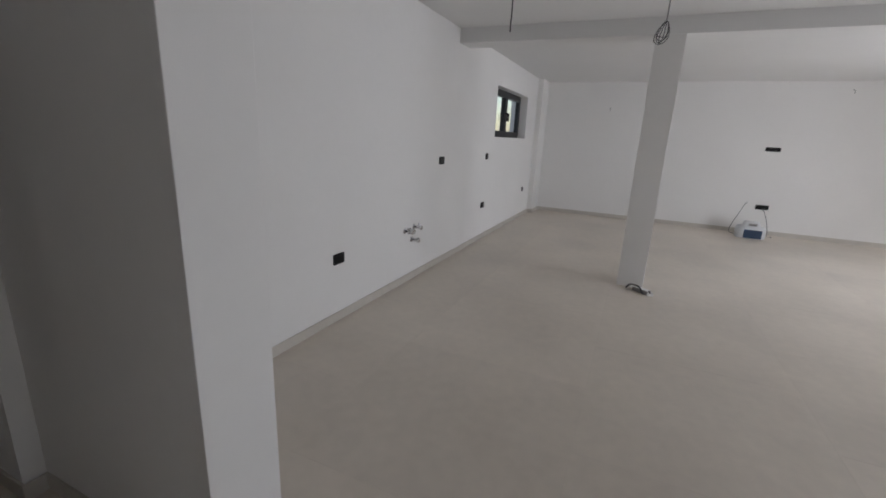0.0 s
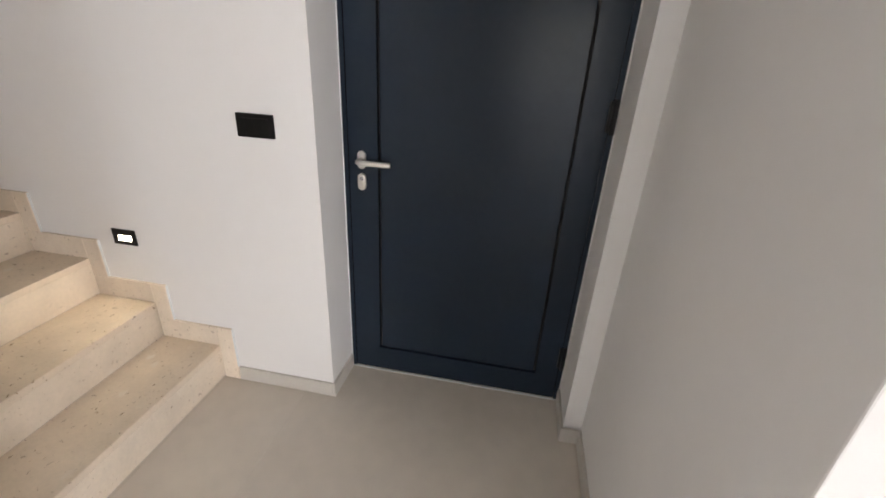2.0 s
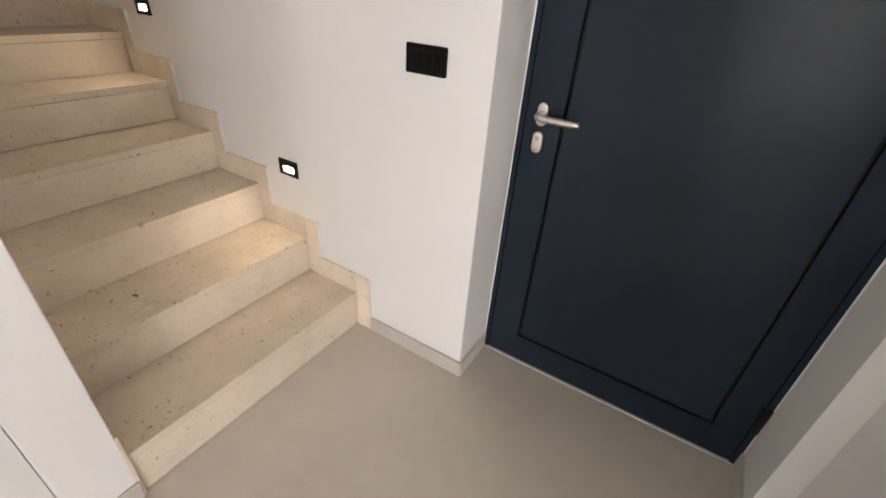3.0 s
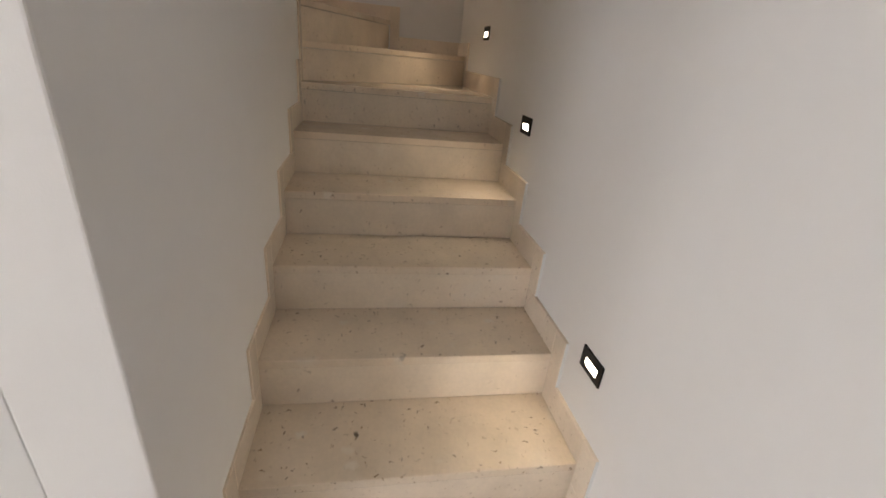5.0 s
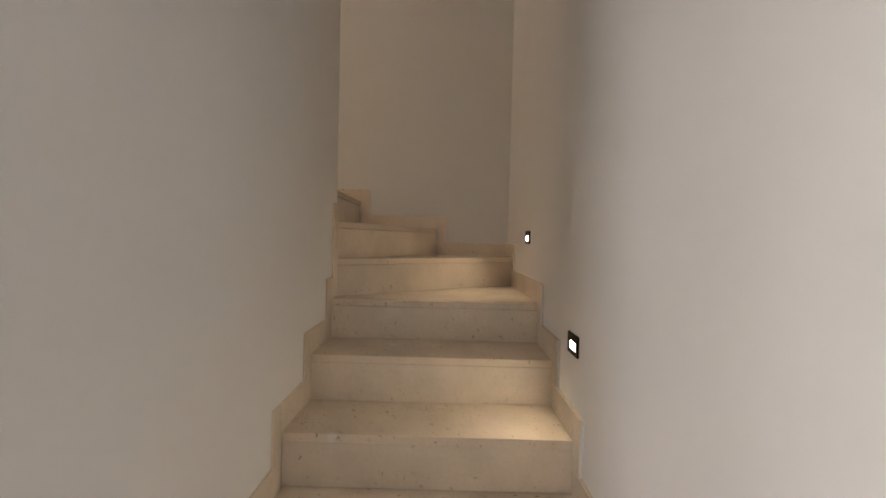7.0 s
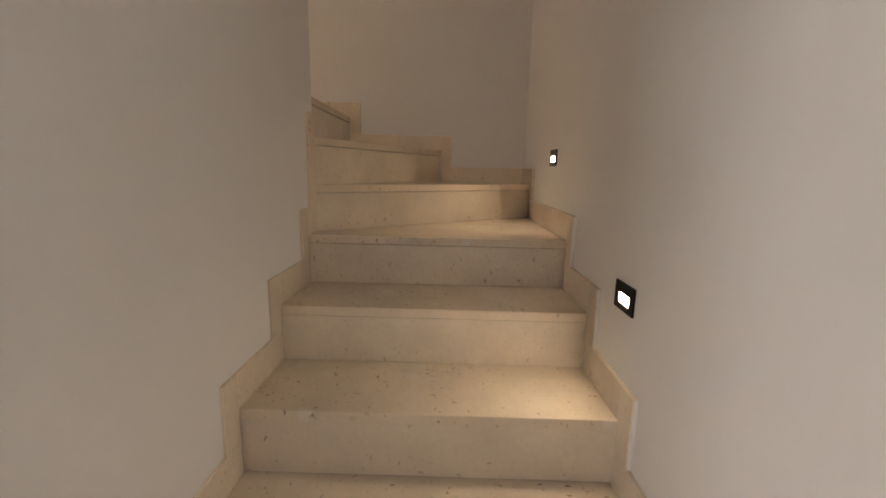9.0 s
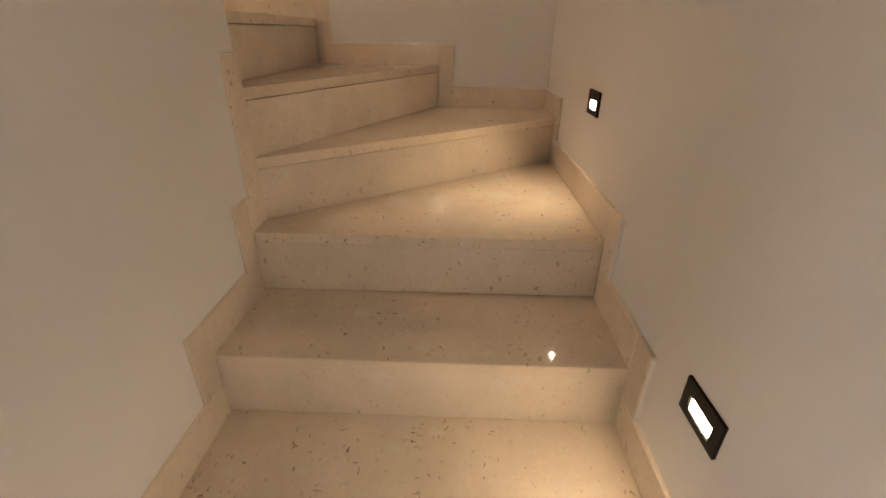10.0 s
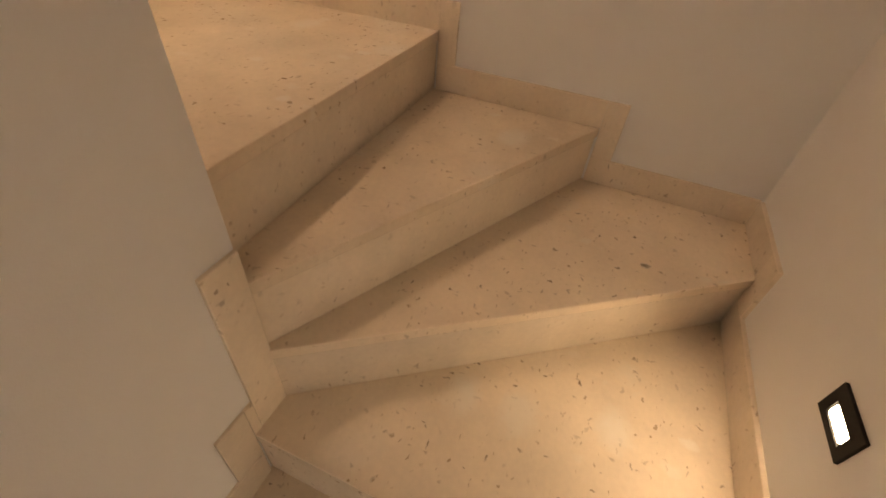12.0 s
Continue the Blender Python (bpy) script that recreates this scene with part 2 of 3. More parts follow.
def lathe(profile, sides=20, axis='y'):
    """Turned shape from (radius, along) pairs; along runs towards -y, or up for axis z."""
    bm = bmesh.new()
    rings = []
    for r, a in profile:
        ring = []
        for k in range(sides):
            t = 2 * math.pi * k / sides
            c, s = r * math.cos(t), r * math.sin(t)
            ring.append(bm.verts.new((c, -a, s) if axis == 'y' else (c, s, a)))
        rings.append(ring)
    for a, b in zip(rings, rings[1:]):
        for k in range(sides):
            bm.faces.new((a[k], a[(k + 1) % sides], b[(k + 1) % sides], b[k]))
    bm.faces.new(rings[0])
    bm.faces.new(rings[-1])
    bmesh.ops.recalc_face_normals(bm, faces=bm.faces[:])
    return bm


def link(name, bm, material, smooth=False):
    me = bpy.data.meshes.new(name)
    bmesh.ops.recalc_face_normals(bm, faces=bm.faces[:])
    bm.to_mesh(me)
    bm.free()
    me.materials.append(material)
    if smooth:
        me.polygons.foreach_set("use_smooth", [True] * len(me.polygons))
    return new(name, me)


def part(name, bm, material, parent, label="", m=None, smooth=False):
    ob = link(name, bm, material, smooth)
    ob.parent = parent
    if m is not None:
        ob.matrix_basis = m
    return tagged(ob, label=label)


def thing(name, m, label, category, group="", kind=""):
    ob = new(name)
    ob.empty_display_size = 0.1
    ob.matrix_basis = m
    return tagged(ob, label, category, group, kind)


def structure(name, bm, material, label, category, smooth=False):
    return tagged(link(name, bm, material, smooth), label, category, kind="structure")


# ---- plan ----
CEILING, TOP = 2.55, 5.2            # hall ceiling, top of the stairwell
HALL_W, EAST, SOUTH = -0.535, 9.51, -6.6
STAIR_L, STAIR_W, TURN = -0.966, -3.345, -2.376
DOOR0, DOOR1, DOOR_Y, DOOR_H = 0.0, 1.012, 0.218, 2.10
PART0, PART1, PART_Y = 1.085, 1.345, -0.975
WIN = (6.53, 8.31, 1.445, 2.150)
BEAM0, BEAM1, BEAM_Z = 5.07, 5.36, 2.402

# ---- walls ----
structure("wall_north", boxes(
    (STAIR_W, DOOR0, 0, 0.30, 0, TOP), (DOOR0, DOOR1, 0, 0.30, DOOR_H, TOP), (DOOR1, WIN[0], 0, 0.30, 0, CEILING),
    (WIN[0], WIN[1], 0, 0.30, 0, WIN[2]), (WIN[0], WIN[1], 0, 0.30, WIN[3], CEILING), (WIN[1], EAST, 0, 0.30, 0, CEILING)),
    PAINT, "smooth white painted outer wall with door and small window", "wall")
structure("wall_stair_end", boxes((STAIR_W - 0.2, STAIR_W, -4.2, 0.3, 0, TOP)), PAINT, "white painted wall at the turn of the stairs", "wall")
structure("wall_stair_inner", boxes((TURN, HALL_W, STAIR_L - 0.15, STAIR_L, 0, TOP), bevel=0.004), PAINT, "white painted wall between stairs and hall", "wall")
structure("wall_upper_flight", boxes((TURN, TURN + 0.15, -4.2, STAIR_L - 0.15, 0, TOP)), PAINT, "white painted inner wall of the upper flight", "wall")
structure("wall_stair_south", boxes((STAIR_W, TURN + 0.15, -4.4, -4.2, 0, TOP)), PAINT, "plain white wall closing the stairwell", "wall")
structure("wall_stairwell_head", boxes((HALL_W, HALL_W + 0.15, STAIR_L, 0, CEILING + 0.2, TOP)), PAINT, "plain white wall above the hall ceiling", "wall")
structure("ceiling_stairwell", boxes((STAIR_W - 0.2, UPPER[0], -4.4, 0.3, TOP, TOP + 0.2), (UPPER[1], HALL_W + 0.15, -4.4, 0.3, TOP, TOP + 0.2), (UPPER[0], UPPER[1], -4.4, UPPER[2], TOP, TOP + 0.2), (UPPER[0], UPPER[1], UPPER[3], 0.3, TOP, TOP + 0.2)),
          CEIL, "white painted ceiling over the stairwell, with an added opening for the fill light", "ceiling")
PD0, PD1, PD_H = -1.915, -1.115, 2.08
structure("wall_hall_west", boxes((HALL_W - 0.15, HALL_W, SOUTH, PD0, 0, CEILING), (HALL_W - 0.15, HALL_W, PD0, STAIR_L - 0.15, PD_H, CEILING)),
          PAINT, "white painted hall wall with a flush door", "wall")
structure("wall_store_south", boxes((TURN + 0.15, HALL_W - 0.15, -4.4, -4.2, 0, CEILING)), PAINT, "plain white wall closing the store under the stairs", "wall")
structure("ceiling_store", boxes((TURN + 0.15, HALL_W, -4.4, STAIR_L - 0.15, CEILING, CEILING + 0.2)), CEIL, "plain white ceiling over the store", "ceiling")
structure("wall_partition", boxes((PART0, PART1, PART_Y, 0, 0, CEILING), bevel=0.003), PAINT, "white painted partition stub beside the entrance door", "wall")
structure("wall_east", boxes((EAST, EAST + 0.3, SOUTH, 0.3, 0, CEILING)), PAINT, "long white painted end wall of the living room", "wall")
S = ((0.6, 2.2), (3.9, 7.5))
structure("wall_south", boxes(
    (HALL_W - 0.15, S[0][0], SOUTH - 0.3, SOUTH, 0, CEILING), (S[0][1], S[1][0], SOUTH - 0.3, SOUTH, 0, CEILING), (S[1][1], EAST + 0.3, SOUTH - 0.3, SOUTH, 0, CEILING),
    (S[0][0], S[0][1], SOUTH - 0.3, SOUTH, 2.25, CEILING), (S[1][0], S[1][1], SOUTH - 0.3, SOUTH, 2.25, CEILING)),
    PAINT, "white painted wall with two wide glazed openings", "wall")
structure("ceiling", boxes((HALL_W, EAST + 0.3, SOUTH - 0.3, 0.3, CEILING, CEILING + 0.2)), CEIL, "flat white painted ceiling", "ceiling")
structure("ceiling_beam", boxes((BEAM0, BEAM1, SOUTH, 0, BEAM_Z, CEILING)), CEIL, "shallow white plastered ceiling beam", "beam")
structure("pillar", boxes((BEAM0 + 0.01, BEAM1, -2.175, -1.925, 0, BEAM_Z), bevel=0.004), PAINT, "square white plastered pillar under the beam", "pillar")
rib = bmesh.new()
cols = []
for i in range(25):
    x = BEAM0 - 0.05 + 0.55 * i / 24
    y = -0.0005 - 0.009 * (0.5 - 0.5 * math.cos(2 * math.pi * i / 24))
    cols.append((rib.verts.new((x, y, 0)), rib.verts.new((x, y, BEAM_Z)), rib.verts.new((x, 0.02, 0)), rib.verts.new((x, 0.02, BEAM_Z))))
for p, q in zip(cols, cols[1:]):
    rib.faces.new((p[0], q[0], q[1], p[1]))
    rib.faces.new((p[2], p[3], q[3], q[2]))
structure("wall_pilaster", rib, PAINT, "shallow plastered swelling of the wall below the beam", "pilaster", True)
structure("corner_pilaster", boxes((9.0, EAST, -0.10, 0, 0, CEILING), bevel=0.004), PAINT, "white plastered pilaster in the room corner", "pilaster")

# ---- floor base and ground ----
structure("ground", boxes((-400, 400, -400, 400, -0.5, -0.32)), CONCRETE, "pale concrete ground around the house", "ground")
floor = structure("floor", boxes((HALL_W - 0.15, EAST + 0.3, SOUTH - 0.3, 0.3, -0.3, -0.0008), (STAIR_W - 0.2, HALL_W - 0.15, -4.4, 0.3, -0.3, -0.0008)),
                  GROUT, "floor of large greige porcelain tiles with tight joints", "floor")

# ---- baseboards ----
BH, BT = 0.072, 0.011


def baseboard(x0, x1, y0, y1):
    structure("baseboard", boxes((x0, x1, y0, y1, 0, BH), bevel=0.0015, segments=1), SKIRT, "low greige porcelain skirting strip", "baseboard")


baseboard(-0.462, 0, -BT, 0)
baseboard(0, BT, -BT, DOOR_Y - 0.004)
baseboard(DOOR1 - BT, DOOR1, -BT, DOOR_Y - 0.004)
baseboard(DOOR1 - BT, PART0, -2 * BT, -BT)
baseboard(PART0 - BT, PART0, PART_Y, -2 * BT)
baseboard(PART1, PART1 + BT, PART_Y, -BT)
baseboard(PART1, 9.0 - BT, -BT, 0)
baseboard(9.0 - BT, 9.0, -0.10 - BT, 0)
baseboard(9.0, EAST - BT, -0.10 - BT, -0.10)
baseboard(EAST - BT, EAST, SOUTH, -0.10)
baseboard(HALL_W, HALL_W + BT * 0.7, PD1 + 0.003, STAIR_L + 0.001)
baseboard(HALL_W, HALL_W + BT, SOUTH, PD0 - 0.006)

# ---- staircase ----
RISE, RUN, N1 = 0.18, 0.289, -0.542
stairs = thing("staircase", pose(0, 0, 0), "polished beige limestone staircase turning with winders between white walls", "staircase")
# front edge of each tread: place at the wall with the lights, place at the inner wall
edge = {}
for k in range(1, 8):
    edge[k] = ((N1 - RUN * (k - 1), 0.0), (N1 - RUN * (k - 1), STAIR_L))
edge[8] = ((-3.085, 0.0), (-2.364, STAIR_L))
edge[9] = ((STAIR_W, -0.500), (TURN, STAIR_L - 0.002))
edge[10] = ((STAIR_W, -1.045), (TURN, -1.035))
for k in range(11, 17):
    edge[k] = ((STAIR_W, -2.10 - RUN * (k - 11)), (TURN, -2.10 - RUN * (k - 11)))


def inward(a, b, d):
    """The line a-b moved d metres up the flight."""
    v = Vector((b[0] - a[0], b[1] - a[1])).normalized()
    n = Vector((v.y, -v.x))
    if n.x > 0.3 or (abs(n.x) <= 0.3 and n.y > 0):
        n = -n
    return (a[0] + n.x * d, a[1] + n.y * d), (b[0] + n.x * d, b[1] + n.y * d)


SLAB, LIP = 0.030, 0.006
for k in range(1, 16):
    (ax, ay), (bx, by) = edge[k]
    ra, rb = inward(edge[k][0], edge[k][1], LIP)
    ra2, rb2 = inward(edge[k][0], edge[k][1], LIP + 0.02)
    na, nb = inward(edge[k + 1][0], edge[k + 1][1], LIP + 0.002)
    z = RISE * k
    plan = [(ax, ay), (bx, by), nb, na]
    if k == 8:
        plan = [(ax, ay), (bx, by), nb, na, (STAIR_W, 0.0)]
    if k == 9:
        plan = [(ax, ay), (bx, by), (TURN, -1.045), na]
    part("tread", prism(plan, z - SLAB, z, bevel=0.0025), TREAD, stairs)
    part("riser", prism([ra, rb, rb2, ra2], RISE * (k - 1), z - SLAB - 0.0022, bevel=0.001, segments=1), STONE, stairs)

ST, SH, SF = 0.0075, 0.098, 0.072


def skirt_x(x0, x1, wall, side, z0, z1):
    y0, y1 = (wall - 0.011, wall + 0.004) if side < 0 else (wall - 0.004, wall + ST)
    part("skirting_stone", boxes((x0, x1, y0, y1, z0, z1), bevel=0.0015, segments=1), STONE, stairs)


def skirt_y(y0, y1, wall, z0, z1):
    part("skirting_stone", boxes((wall - 0.004, wall + ST, y0, y1, z0, z1), bevel=0.0015, segments=1), STONE, stairs)


for wall, side in ((0.0, -1), (STAIR_L, 1)):
    for k in range(1, 8):
        x = edge[k][0][0]
        front = SF if not (k == 1 and side > 0) else 0.008
        nxt = (edge[k + 1][0][0] if side < 0 else edge[k + 1][1][0]) if k == 7 else edge[k + 1][0][0]
        skirt_x(x + 0.0005, x + front, wall, side, RISE * (k - 1) + (SH if k > 1 else 0), RISE * k + SH)
        skirt_x(TURN + 0.0785 if k == 7 and side > 0 else nxt + 0.0005, x, wall, side, RISE * k, RISE * k + SH)
for k in range(1, 8):
    x = edge[k][0][0] + SF
    part("sealant_bead", boxes((x + 0.0003, x + 0.0045, -0.009, 0.002, RISE * (k - 1) + (SH if k > 1 else BH), RISE * k + SH - 0.001), bevel=0.0015, segments=1), SILICONE, stairs, "white sealant bead")
x8 = edge[8][0][0]
skirt_x(x8 + 0.0005, x8 + SF, 0.0, -1, RISE * 7 + SH, RISE * 8 + 0.085)
skirt_x(STAIR_W + ST, x8, 0.0, -1, RISE * 8, RISE * 8 + 0.085)
skirt_x(TURN + 0.0005, TURN + 0.078, STAIR_L, 1, RISE * 7 + 0.0005, RISE * 9 + 0.085)
y9, y10, y11 = edge[9][0][1], edge[10][0][1], edge[11][0][1]
skirt_y(y9 + 0.0005, -ST, STAIR_W, RISE * 8, RISE * 8 + 0.085)
skirt_y(y9 + 0.0005, y9 + 0.062, STAIR_W, RISE * 8 + 0.085, RISE * 9 + 0.085)
skirt_y(y10 + 0.0005, y9, STAIR_W, RISE * 9, RISE * 9 + 0.085)
skirt_y(y10 + 0.0005, y10 + 0.062, STAIR_W, RISE * 9 + 0.085, RISE * 10 + 0.085)
skirt_y(y11 + 0.0005, y10, STAIR_W, RISE * 10, RISE * 10 + 0.085)
for k in range(11, 15):
    ya, yb = edge[k][0][1], edge[k + 1][0][1]
    skirt_y(ya + 0.0005, ya + 0.062, STAIR_W, RISE * (k - 1) + 0.085, RISE * k + 0.085)
    skirt_y(yb + 0.0005, ya, STAIR_W, RISE * k, RISE * k + 0.085)

# ---- stair lights ----


def stair_light(m):
    ob = thing("stair_light", m, "small lit recessed wall light with black frame above a stair tread", "wall light", "stair lights along the wall")
    part("frame", boxes((-0.055, 0.055, -0.006, 0, 0.009, 0.0345), (-0.055, 0.055, -0.006, 0, -0.0345, -0.020), (-0.055, -0.034, -0.006, 0, -0.020, 0.009),
                        (0.034, 0.055, -0.006, 0, -0.020, 0.009), (-0.034, 0.034, -0.002, 0, -0.020, 0.009)), BLACK, ob, "matt black frame")
    part("lens", rounded_plate(0.060, 0.0235, 0.0025, 0.0035), LENS, ob, "glowing white lens", pose(0, -0.0022, -0.0055))
    return ob


def stair_beam(place, out):
    ob = new("stair_light_beam", bpy.data.lights.new("stair_light_beam", 'AREA'))
    ob.data.shape, ob.data.size, ob.data.size_y = 'RECTANGLE', 0.036, 0.012
    ob.data.energy, ob.data.color, ob.data.spread = 0.103, (1.0, 0.885, 0.66), radians(117)
    e = Vector(place) + Vector(out) * 0.0075
    ob.matrix_world = look(e, e + Vector(out) * 0.95 + Vector((0, 0, -1)))


first = stair_light(pose(-0.903, 0, 0.669))
copy_thing(first, pose(-1.746, 0, 1.205))
copy_thing(first, pose(-2.594, 0, 1.568))
copy_thing(first, pose(TURN, -1.75, RISE * 10 + 0.31, 0, 0, -90))
copy_thing(first, pose(TURN, -2.6, RISE * 12 + 0.31, 0, 0, -90))
copy_thing(first, pose(TURN, -3.45, RISE * 15 + 0.31, 0, 0, -90))
for p, o in (((-0.903, 0, 0.664), (0, -1, 0)), ((-1.746, 0, 1.2), (0, -1, 0)), ((-2.594, 0, 1.563), (0, -1, 0)), ((TURN, -1.75, RISE * 10 + 0.305), (-1, 0, 0)), ((TURN, -2.6, RISE * 12 + 0.305), (-1, 0, 0)), ((TURN, -3.45, RISE * 15 + 0.305), (-1, 0, 0))):
    stair_beam(p, o)

# ---- light switch and sockets ----


def wall_plate(name, m, w, h, label, category, keys, holes=0, group="", corner=0.012):
    """Flush electrical plate: rounded frame with its inserts."""
    ob = thing(name, m, label, category, group)
    part("frame", rounded_plate(w, h, 0.008, corner, bevel=0.002), BLACK, ob)
    iw = (w - 0.030) / keys
    for i in range(keys):
        x = -w / 2 + 0.015 + iw * (i + 0.5)
        key = part("key" if not holes else "socket_insert", rounded_plate(iw - 0.0005, h - 0.030, 0.0035, 0.002, seg=2, bevel=0.0005), BLACKGLOSS, ob, m=pose(x, -0.0079, 0))
        if holes:
            for dz in (-0.010, 0, 0.010):
                part("pin_hole", lathe([(0.0028, 0.0), (0.0028, 0.0006), (0.0018, 0.0007)], 10), RUBBER, key, m=pose(0, -0.0034, dz))
    return ob


wall_plate("light_switch", pose(-0.221, 0, 1.182), 0.142, 0.082, "matt black four-key light switch plate on the white wall", "light switch", 4, corner=0.005)
G = "sockets on the kitchen wall"
wall_plate("wall_socket", pose(2.935, 0, 0.494), 0.128, 0.082, "black double wall socket low on the white wall", "socket", 2, 1, G)
wall_plate("wall_socket", pose(4.726, 0, 1.166), 0.128, 0.082, "black double wall socket at worktop height", "socket", 2, 1, G)
wall_plate("wall_socket", pose(6.241, 0, 1.176), 0.092, 0.082, "small black wall socket at worktop height", "socket", 1, 1, G)
wall_plate("wall_socket", pose(6.185, 0, 0.497), 0.128, 0.082, "black double wall socket low beside the pilaster", "socket", 2, 1, G)
wall_plate("wall_socket", pose(8.46, 0, 0.52), 0.092, 0.082, "small black wall socket near the room corner", "socket", 1, 1, G)
wall_plate("wall_socket", pose(EAST, -3.985, 1.462, 0, 0, -90), 0.215, 0.068, "long black socket plate at chest height on the end wall", "socket", 5, 1)
wall_plate("wall_socket", pose(EAST, -4.02, 0.475, 0, 0, -90), 0.195, 0.078, "long black socket plate low on the end wall", "socket", 4, 1)

# ---- water taps ----


def angle_valve(m, turn):
    ob = thing("angle_valve", m, "chrome angle valve sticking out of the kitchen wall", "tap", "water valves on the kitchen wall")
    part("rosette", lathe([(0.026, 0), (0.026, 0.003), (0.016, 0.009), (0.011, 0.010)]), CHROME, ob, smooth=True)
    part("body", lathe([(0.0105, 0.008), (0.0105, 0.032), (0.0145, 0.034), (0.0145, 0.052), (0.010, 0.055)]), CHROME, ob, smooth=True)
    part("outlet", tube([(0, -0.043, 0), (0, -0.043, 0.038)], 0.0085, 12), CHROME, ob, m=pose(0, 0, 0, 0, turn, 0))
    part("handle", lathe([(0.007, 0.053), (0.007, 0.060), (0.020, 0.061), (0.022, 0.066), (0.022, 0.076), (0.017, 0.081)], 8), CHROME, ob)
    return ob


BIG = Matrix.Scale(1.12, 4)
angle_valve(pose(3.95, 0, 0.522) @ BIG, -35)
angle_valve(pose(4.135, 0, 0.535) @ BIG, 30)
drain = thing("water_outlet", pose(4.035, 0, 0.508), "short capped chrome pipe stub in the kitchen wall", "pipe")
part("pipe", lathe([(0.034, 0), (0.034, 0.004), (0.025, 0.006), (0.025, 0.060), (0.018, 0.060), (0.018, 0.050), (0.004, 0.050)]), CHROME, drain, smooth=True)
angle_valve(pose(4.09, 0, 0.415) @ BIG, 90)

# ---- entrance door ----
door = thing("door_1", pose(0, DOOR_Y, 0), "closed dark anthracite metal entrance door with steel lever handle", "door", kind="structure")
F0, F1 = 0.006, DOOR1 - 0.006
part("door_frame", boxes((F0, F0 + 0.018, 0, 0.075, 0.004, DOOR_H - 0.004), (F1 - 0.018, F1, 0, 0.075, 0.004, DOOR_H - 0.004), (F0 + 0.018, F1 - 0.018, 0, 0.075, DOOR_H - 0.05, DOOR_H - 0.004)),
     DOORPAINT, door)
L0, L1, LT, LB = F0 + 0.020, F1 - 0.020, DOOR_H - 0.054, 0.008
P0, P1, PB, PT = 0.146, 0.889, 0.130, DOOR_H - 0.19
leaf = part("door_leaf", boxes((L0, P0, 0.004, 0.070, LB, LT), (P1, L1, 0.004, 0.070, LB, LT), (P0, P1, 0.004, 0.070, LB, PB), (P0, P1, 0.004, 0.070, PT, LT)), DOORPAINT, door)
part("seal", boxes((P0, P1, 0.026, 0.060, PB, PT)), RUBBER, leaf, "black rubber seal round the panel")
part("panel", boxes((P0 + 0.011, P1 - 0.011, 0.0055, 0.0258, PB + 0.011, PT - 0.011), bevel=0.002), DOORPAINT, leaf, "flat dark blue-grey panel")
part("sealant_line", boxes((0.0, F0 - 0.0005, 0.002, 0.012, 0, DOOR_H), (F1 + 0.0005, DOOR1, 0.002, 0.012, 0, DOOR_H), (0.0, DOOR1, -0.004, 0.003, 0, 0.0035)), SILICONE, door, "thin white sealant line")
lever = part("lever_handle", rounded_plate(0.034, 0.072, 0.009, 0.0168, bevel=0.002), NICKEL, leaf, "satin steel lever handle", pose(0.081, 0.004, 1.043), True)
part("lever", tube(curve_points([(0, 0, 0), (0, -0.034, 0), (0.006, -0.047, 0), (0.022, -0.052, 0), (0.07, -0.052, 0.0), (0.118, -0.050, 0.0), (0.130, -0.044, 0.0)], 5), 0.0108, 12), NICKEL, lever, m=pose(0, -0.008, 0.001), smooth=True)
esc = part("lock_plate", rounded_plate(0.034, 0.070, 0.009, 0.0168, bevel=0.002), NICKEL, leaf, "oval steel lock plate", pose(0.080, 0.004, 0.953), True)
part("key_cylinder", lathe([(0.0085, 0), (0.0085, 0.002), (0.007, 0.0026)], 16), CHROME, esc, m=pose(0, -0.0088, 0.014))
for hz in (0.24, 1.275, 1.86):
    hinge = part("hinge", boxes((-0.022, -0.002, -0.012, 0.002, -0.052, 0.052), bevel=0.003), BLACK, leaf, "black door hinge", pose(L1 + 0.012, 0.004, hz))
    part("hinge_pin", lathe([(0.0088, -0.058), (0.0095, -0.055), (0.0095, 0.055), (0.0088, 0.058)], 14, 'z'), BLACK, hinge, m=pose(-0.001, -0.010, 0), smooth=True)

# ---- flush door beside the stairs ----
flush = thing("door_2", pose(HALL_W, 0, 0), "closed flush white door set level with the hall wall", "door", kind="structure")
part("door_leaf", boxes((-0.045, -0.0008, PD0 + 0.004, PD1 - 0.0025, 0.005, PD_H - 0.004), bevel=0.0012, segments=1), LEAF, flush)
part("door_frame", boxes((-0.14, -0.046, PD0 + 0.0005, PD0 + 0.03, 0, PD_H - 0.0005), (-0.14, -0.046, PD1 - 0.03, PD1 - 0.0005, 0, PD_H - 0.0005), (-0.14, -0.05, PD0 + 0.03, PD1 - 0.03, PD_H - 0.03, PD_H - 0.0005)), LEAF, flush, "white painted door lining")
part("jamb_lining", boxes((-0.15, -0.001, PD1, STAIR_L - 0.15, 0, PD_H)), PAINT, flush)

